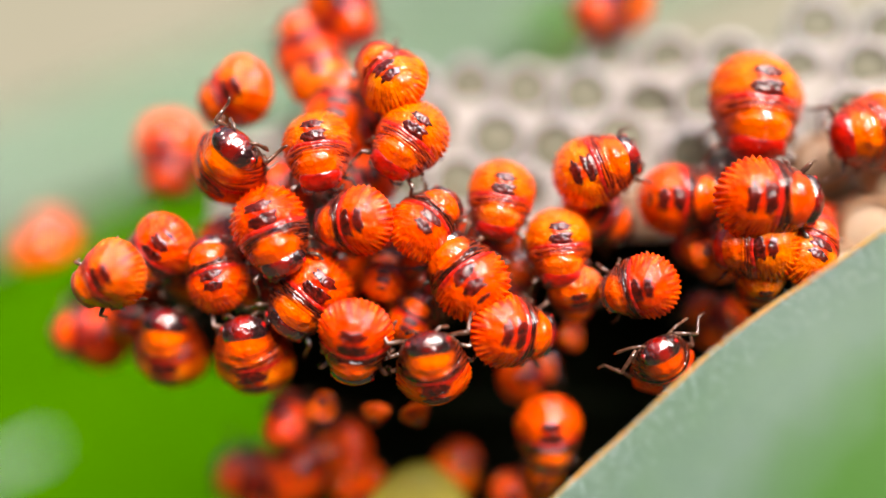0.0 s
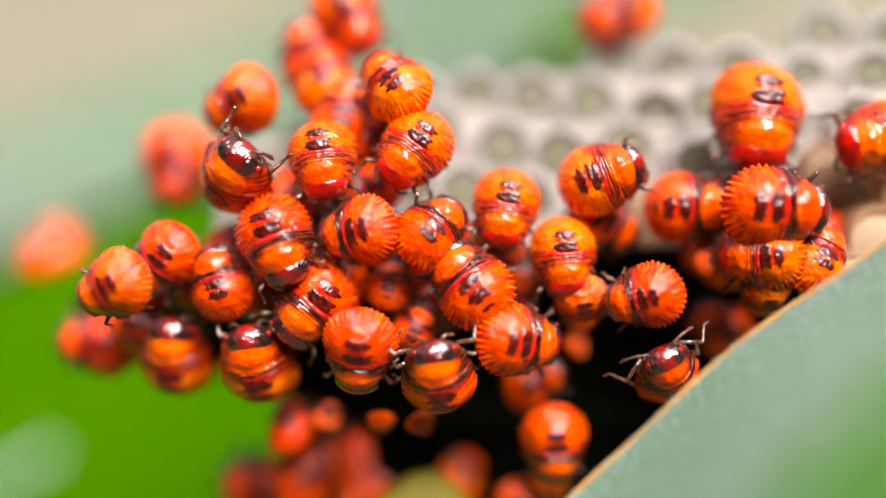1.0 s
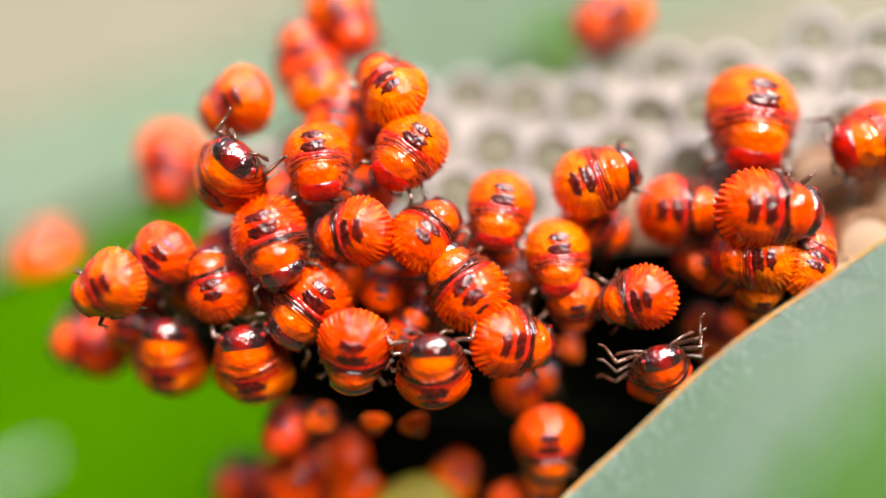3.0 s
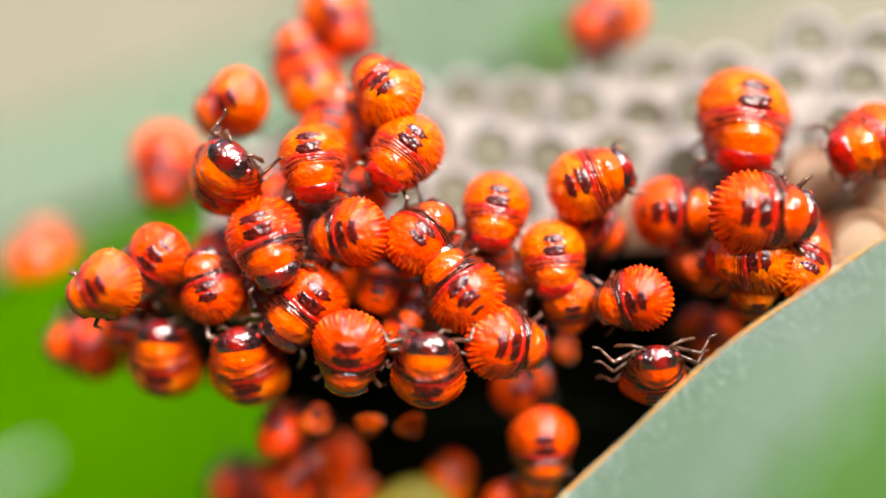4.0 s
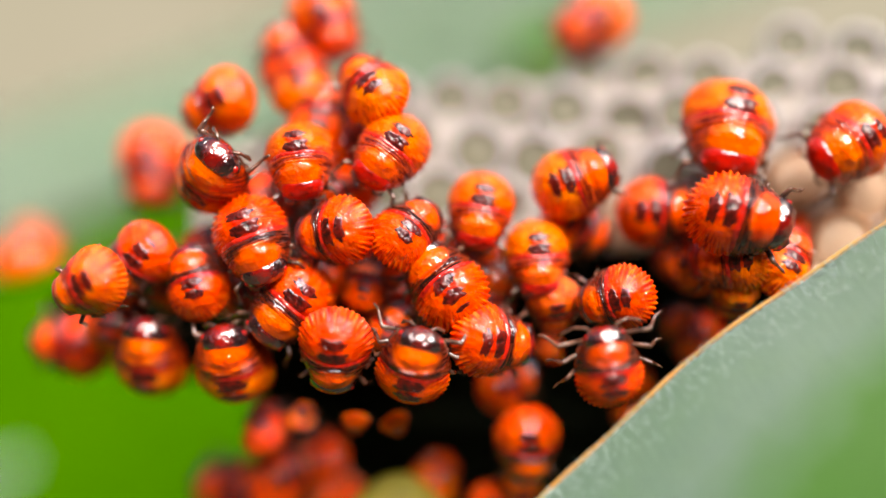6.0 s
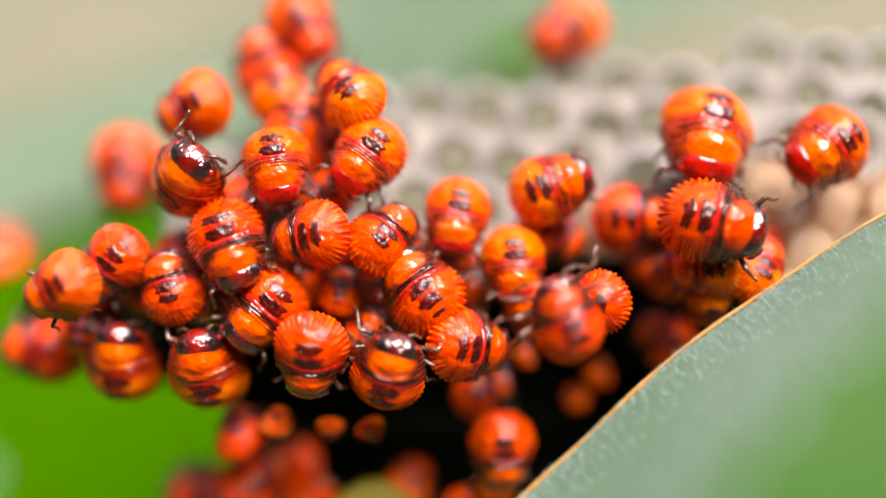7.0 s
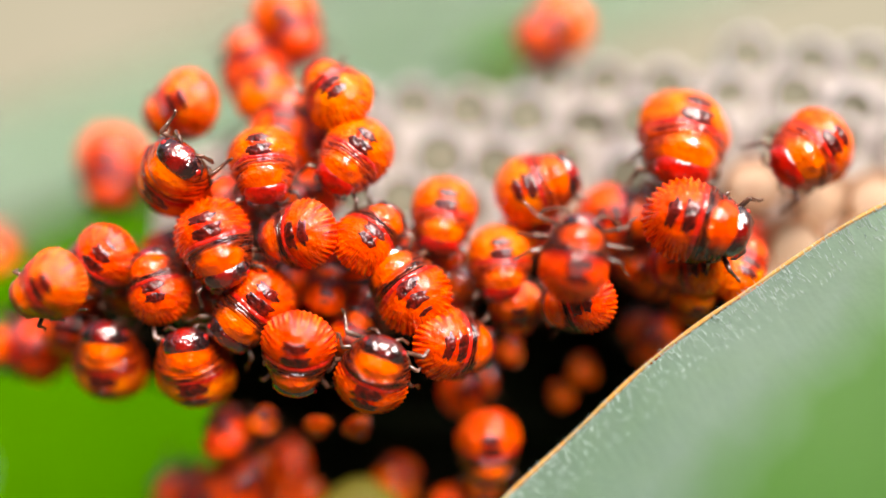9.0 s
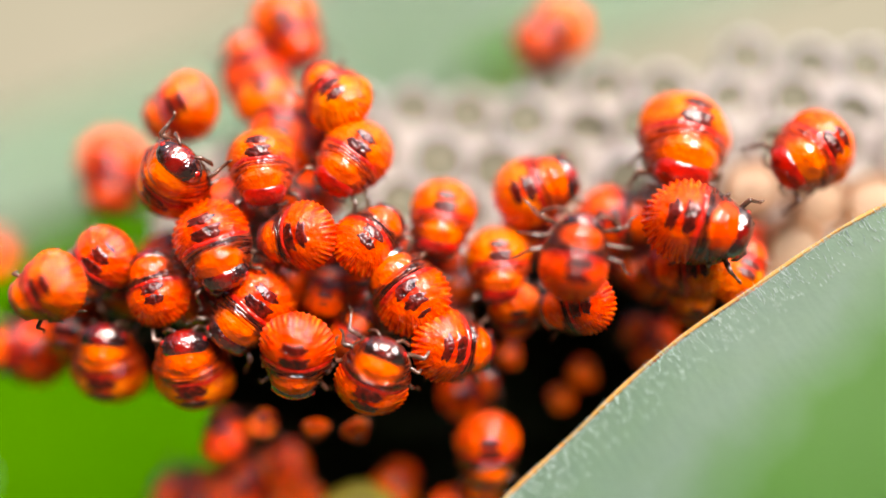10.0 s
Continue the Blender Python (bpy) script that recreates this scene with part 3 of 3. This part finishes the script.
nymph(0, -2.61, -0.93, -0.30, 231, 8, -10, 1.00, "orange nymph with a brown striped thorax")
nymph(0, -1.65, -1.76, 0.20, -96, -26, 0, 0.96, "bright orange nymph seen from its saw-edged rear")
climber_low = nymph(5, -0.20, -2.19, 0.20, 96, 20, 0, 1.00, "orange nymph lifting a glossy dark head and legs")
nymph(0, 1.36, -1.57, 0.00, -8, -26, 0, 0.96, "orange nymph with dark plates and shiny thorax")
nymph(4, 1.12, 0.92, -0.60, -100, 14, 0, 0.98, "orange nymph facing down with a red-striped back")
nymph(4, 2.26, -0.01, -0.50, -86, 12, 0, 0.95, "orange nymph with small dark plates facing down")
walker_top = nymph(6, 3.03, 1.58, -0.50, 22, 12, -8, 0.98, "orange nymph with a glossy dark brown head")
nymph(1, 3.66, -0.74, 0.10, 195, -26, 0, 0.95, "orange-red nymph with large saw teeth and two dark plates")
nymph(2, 4.86, 0.98, -1.00, -1, 14, 0, 0.98, "orange nymph with a dark shiny thorax")
turner = nymph(0, 6.23, 1.02, 0.20, -2, -8, 0, 1.08, "large orange nymph with dark plates and shiny thorax")
big_one = nymph(4, 6.33, 2.81, -1.20, -97, -15, 0, 1.40, "large yellow-orange nymph with a red head")
edge_one = nymph(4, 8.40, 2.25, -0.80, 205, -4, 0, 1.15, "orange nymph with a dark red head on the egg shells")
nymph(4, 5.92, 0.02, -0.10, 182, -20, 0, 0.95, "orange stink bug nymph with dark back plates")
nymph(4, 6.16, -0.72, -0.50, -90, -55, 0, 0.66, "orange stink bug nymph with dark back plates")
nymph(4, 2.62, -0.90, -0.70, -80, -40, 0, 0.78, "orange stink bug nymph with dark back plates")
nymph(2, -1.16, -0.52, -0.90, 80, -30, 0, 0.60, "small dim orange nymph deep between others")
nymph(2, -0.60, -1.34, -0.70, 60, 0, 0, 0.58, "pinkish brown nymph between others")
nymph(6, -4.10, 1.64, -0.40, 50, 56, 0, 1.16, "orange nymph with a glossy dark upturned head and red eyes")
nymph(4, -4.26, 3.16, -1.40, 204, -22, 0, 1.02, "orange nymph clinging at the top of the heap")
nymph(4, -2.62, 3.74, -2.10, 100, -30, 0, 1.00, "orange stink bug nymph with dark back plates")
nymph(2, -3.00, 4.40, -2.80, 110, -20, 0, 1.00, "orange stink bug nymph with dark back plates")
nymph(4, -2.18, 5.21, -2.80, -60, -5, 0, 1.10, "orange nymph with a red head above the heap")
nymph(4, -1.06, 3.36, -0.50, 129, -28, 0, 1.00, "orange nymph with a pale saw edge")
nymph(0, -6.50, 2.12, -4.60, -92, -4, 0, 1.15, "blurred orange nymph with a dark red head")
nymph(4, -10.19, 0.23, -6.50, 100, -55, 0, 1.25, "blurred orange nymph with its back to the light")
nymph(4, -6.20, -0.52, 0.40, 205, -22, 0, 0.95, "orange nymph with coarse saw teeth and two dark plates")
nymph(2, -5.62, -0.08, -0.70, 225, -14, 0, 0.88, "orange nymph with a dark back plate")
nymph(1, -4.44, -0.45, -0.50, 108, -8, 0, 0.95, "orange nymph with black plates and dark thorax")
nymph(6, -5.59, -1.99, -1.40, 86, 32, 0, 1.08, "orange nymph with a shiny upturned head")
nymph(6, -3.76, -2.05, -0.70, 97, 36, 0, 1.10, "orange nymph with a glossy dark upturned head")
nymph(0, -7.70, -1.86, -2.80, 176, -8, 0, 1.00, "dim orange nymph with a black head")
nymph(0, 1.84, -2.62, -2.10, 25, -15, 0, 0.76, "orange stink bug nymph with dark back plates")
nymph(1, 2.16, -3.82, -1.40, -88, -10, 0, 1.04, "orange nymph with two black plates in the shade")
nymph(4, 2.76, -1.88, -2.50, 60, -50, 0, 0.38, "orange stink bug nymph with dark back plates")
climber = nymph(7, 4.33, -2.19, -0.30, 150, 78, 0, 0.90, "orange nymph with a shade-darkened thorax climbing out from behind a curled leaf")
nymph(4, -2.43, -3.20, -1.20, 80, -60, 0, 0.48, "orange stink bug nymph with dark back plates")
nymph(4, -1.35, -3.30, -1.20, -90, -60, 0, 0.42, "orange stink bug nymph with dark back plates")
nymph(2, -3.00, -4.80, -3.20, 20, -40, 0, 1.00, "orange stink bug nymph with dark back plates")
nymph(1, -1.85, -5.45, -3.60, -60, -40, 0, 0.95, "orange stink bug nymph with dark back plates")
nymph(4, 5.50, 0.02, -1.50, 160, -20, 0, 0.92, "orange stink bug nymph with dark back plates")
nymph(4, 5.13, -0.07, -0.70, 40, -30, 0, 0.42, "orange stink bug nymph with dark back plates")
nymph(2, 6.14, 0.19, -2.00, -120, -10, 0, 0.95, "orange stink bug nymph with dark back plates")
nymph(4, 7.07, 0.01, -0.30, 60, -25, 0, 0.95, "orange stink bug nymph with dark back plates")
nymph(0, -3.28, -3.50, -2.00, 110, -50, 0, 0.75, "orange stink bug nymph with dark back plates")
nymph(4, -0.54, -3.31, -1.10, -60, -60, 0, 0.45, "orange stink bug nymph with dark back plates")
nymph(0, -2.28, -4.55, -3.60, 170, -50, 0, 0.92, "orange stink bug nymph with dark back plates")
nymph(0, -4.44, -5.47, -4.50, 165, -10, 0, 1.15, "blurred orange nymph with a black head")
nymph(4, 0.32, -4.95, -3.60, 60, -45, 0, 0.80, "orange stink bug nymph with dark back plates")
nymph(0, 1.47, -5.38, -2.40, -100, -10, 0, 0.70, "orange stink bug nymph with dark back plates")
nymph(4, 2.09, -4.75, -1.80, -90, -40, 0, 0.60, "orange stink bug nymph with dark back plates")
nymph(0, 5.77, -1.50, -2.30, 140, -20, 0, 0.80, "orange stink bug nymph with dark back plates")
nymph(4, 3.92, 5.66, -4.20, -150, -5, 0, 1.15, "blurred red and yellow nymph at the far edge")
follower = nymph(4, 5.60, -3.30, -3.60, 60, -50, 0, 0.46, "orange stink bug nymph with dark back plates")
straggler = nymph(4, 5.20, -3.90, -3.60, 120, -50, 0, 0.36, "orange stink bug nymph with dark back plates")
nymph(0, -3.11, 1.31, -1.80, 30, -22, 0, 0.92, "dim orange nymph underneath the top layer")
nymph(1, -1.66, 1.40, -1.40, 200, -2, 0, 0.92, "dim orange nymph underneath the top layer")
nymph(2, -2.17, -0.11, -1.80, 90, -6, 0, 0.92, "dim orange nymph underneath the top layer")
nymph(0, -0.97, 0.01, -1.50, -60, -12, 0, 0.92, "dim orange nymph underneath the top layer")
nymph(1, 0.19, 0.25, -1.70, 150, -15, 0, 0.92, "dim orange nymph underneath the top layer")
nymph(2, -0.28, -0.93, -1.80, 10, 0, 0, 0.92, "dim orange nymph underneath the top layer")
nymph(0, 0.90, 0.01, -1.80, 250, 7, 0, 0.92, "dim orange nymph underneath the top layer")
nymph(1, 1.37, -0.69, -1.80, 60, 9, 0, 0.92, "dim orange nymph underneath the top layer")
nymph(0, 3.20, 0.71, -1.50, -30, -23, 0, 0.92, "dim orange nymph underneath the top layer")
nymph(2, -3.66, -0.69, -1.60, 200, -5, 0, 0.92, "dim orange nymph underneath the top layer")
nymph(0, -4.29, 0.13, -1.80, 30, 2, 0, 0.92, "dim orange nymph underneath the top layer")
nymph(1, -5.35, -0.34, -1.80, 120, 8, 0, 0.92, "dim orange nymph underneath the top layer")
nymph(0, -2.13, 2.91, -1.50, 80, -24, 0, 0.92, "dim orange nymph underneath the top layer")
nymph(1, -1.44, 2.45, -1.50, 200, -14, 0, 0.92, "dim orange nymph underneath the top layer")
nymph(0, -6.41, -1.17, -1.80, 80, 8, 0, 0.92, "dim orange nymph underneath the top layer")
nymph(2, 7.49, 0.48, -1.80, 160, -3, 0, 0.92, "dim orange nymph underneath the top layer")
nymph(0, 5.90, 1.29, -1.60, 50, 3, 0, 0.92, "dim orange nymph underneath the top layer")


# ---- what moves ----
def seat(u, v, w, heading, lift, roll):
    return at(u, v, w) @ pose(0, 0, 0, 0, 0, heading) @ pose(0, 0, 0, 0, -lift, 0) @ pose(0, 0, 0, roll, 0, 0)


def glide(bug, rows):
    """A nymph that crawls: place and turn in the heap's frame, time by time."""
    walk(bug, [(t, seat(*row)) for t, *row in rows])


def swing(limb, hip, rows):
    """A limb that swings about its hip: degrees about the back's axis and about the body's length."""
    to = Matrix.Translation([c * MM for c in hip])
    walk(limb, [(t, to @ pose(0, 0, 0, b, 0, a) @ to.inverted()) for t, a, b in rows])


def limbs(bug, kind):
    return sorted((o for o in bug.children_recursive if o.name.split(".")[0] == kind), key=lambda o: o.name)


def motions():
    glide(climber, [
        (0.0, 4.16, -2.16, -0.100, 116, 50, 0),
        (1.0, 4.16, -2.16, -0.140, 116, 50, 0),
        (2.5, 4.15, -2.13, -0.100, 110, 50, 0),
        (4.0, 4.12, -2.10, 0.000, 96, 50, 0),
        (4.5, 4.10, -2.06, 0.080, 88, 48, 0),
        (5.2, 3.984, -2.010, 0.373, 78, 42, 0),
        (6.3, 3.172, -1.768, 1.014, 108, 8, 0),
        (6.6, 3.012, -1.408, 1.242, 106, 2, 0),
        (7.0, 2.948, -0.947, 1.403, 112, 5, 0),
        (7.5, 3.080, -0.370, 1.579, 104, 6, 0),
        (8.0, 3.140, 0.000, 1.488, 94, 6, 0),
        (8.6, 3.329, 0.110, 1.458, 84, 6, 0),
        (9.3, 3.414, 0.160, 1.412, 80, 6, 0),
        (10.0, 3.432, 0.171, 1.385, 80, 6, 0),
    ])
    glide(turner, [
        (0.0, 6.13, 0.93, 0.200, -2, 0, 0),
        (1.0, 6.16, 0.93, 0.147, -2, 0, 0),
        (2.5, 6.15, 0.93, 0.242, -2, 0, 0),
        (4.0, 6.14, 0.90, 0.311, -3, 2, 0),
        (4.5, 6.001, 0.860, 0.427, -6, 8, 0),
        (5.2, 5.926, 0.827, 0.468, -10, 14, 0),
        (6.3, 5.943, 0.820, 0.555, -14, 18, 0),
        (7.0, 5.888, 0.807, 0.706, -15, 18, 0),
        (7.5, 5.852, 0.750, 0.780, -16, 18, 0),
        (8.5, 5.842, 0.784, 0.820, -16, 18, 0),
        (10.0, 5.870, 0.790, 0.858, -16, 18, 0),
    ])
    glide(big_one, [
        (0.0, 6.261, 2.780, -1.000, -97, 16, 0),
        (1.0, 6.183, 2.757, -1.042, -97, 16, 0),
        (2.5, 6.202, 2.745, -0.937, -97, 17, 0),
        (4.0, 6.113, 2.731, -0.863, -98, 18, 0),
        (4.5, 6.013, 2.724, -0.735, -100, 23, 0),
        (5.2, 6.005, 2.689, -0.689, -101, 26, 0),
        (6.3, 6.100, 2.565, -0.592, -102, 27, 0),
        (7.0, 6.099, 2.567, -0.423, -103, 27, 0),
        (7.5, 5.937, 2.478, -0.350, -104, 27, 0),
        (8.5, 5.903, 2.479, -0.325, -105, 27, 0),
        (10.0, 5.930, 2.476, -0.268, -105, 27, 0),
    ])
    glide(edge_one, [
        (0.0, 8.453, 2.292, -0.800, 192, 14, 0),
        (1.0, 8.466, 2.303, -0.863, 192, 14, 0),
        (2.5, 8.486, 2.341, -0.744, 194, 14, 0),
        (4.0, 8.499, 2.307, -0.658, 200, 13, 0),
        (4.5, 8.434, 2.285, -0.503, 206, 12, 0),
        (5.2, 8.393, 2.292, -0.458, 208, 12, 0),
        (6.3, 8.363, 2.311, -0.345, 210, 12, 0),
        (7.0, 8.360, 2.348, -0.121, 211, 12, 0),
        (7.5, 8.310, 2.296, -0.027, 212, 12, 0),
        (8.5, 8.321, 2.272, 0.010, 212, 12, 0),
        (10.0, 8.359, 2.278, 0.071, 212, 12, 0),
    ])
    glide(climber_low, [
        (0.0, -0.201, -2.192, 0.200, 98, 38, 0),
        (1.0, -0.187, -2.177, 0.179, 98, 38, 0),
        (2.5, -0.172, -2.106, 0.209, 94, 37, 0),
        (4.0, -0.165, -2.014, 0.234, 88, 36, 0),
        (4.5, -0.151, -2.026, 0.263, 84, 35, 0),
        (5.2, -0.145, -1.970, 0.306, 80, 34, 0),
        (6.3, -0.146, -1.969, 0.328, 76, 34, 0),
        (7.0, -0.158, -1.987, 0.313, 75, 34, 0),
        (7.5, -0.180, -1.984, 0.341, 75, 34, 0),
        (8.0, -0.214, -2.066, 0.345, 72, 32, 0),
        (10.0, -0.163, -2.058, 0.368, 70, 32, 0),
    ])
    glide(follower, [
        (0.0, 5.60, -3.30, -3.60, 60, -50, 0),
        (5.0, 5.60, -3.30, -3.60, 60, -50, 0),
        (6.6, 4.57, -2.34, -3.20, 70, -48, 0),
        (10.0, 4.55, -2.32, -3.20, 72, -48, 0),
    ])
    glide(straggler, [
        (0.0, 5.20, -3.90, -3.60, 120, -50, 0),
        (5.2, 5.20, -3.90, -3.60, 120, -50, 0),
        (6.8, 4.07, -2.96, -3.40, 124, -50, 0),
        (10.0, 4.05, -2.94, -3.40, 126, -50, 0),
    ])
    legs = limbs(climber, "leg")
    for i, leg in enumerate(legs):
        side = 1 if i < 3 else -1
        hip = ((0.52, 0.30, 0.10)[i % 3], 0.42 * side, -0.22)
        still = i % 2 * 8
        swing(leg, hip, [(0.0, 48 * side + still, 0), (1.5, 46 * side + still, 0), (2.1, 24 * side - still, 10 * side), (2.7, -12 * side, 0), (4.2, 12 * side, 12 * side), (5.2, -14 * side + still, 0),
                         (6.3, 16 * side, 6 * side), (6.8, -16 * side + still, 0), (7.3, 18 * side - still, 8 * side), (7.8, -12 * side, 0), (8.4, 10 * side, 4 * side), (9.2, still, 0), (10.0, still, 0)])
    for i, leg in enumerate(limbs(climber_low, "leg")[:2]):
        side = 1 - 2 * i
        swing(leg, (0.52 - 0.22 * i, 0.42, -0.22), [(0.0, 0, 0), (1.0, 8, 4), (2.0, -6, 0), (4.0, 14 * side, 8), (5.0, -10, 2), (6.5, 12, 8), (7.5, -8 * side, 0), (8.5, 10, 6), (10.0, -4, 0)])


motions()
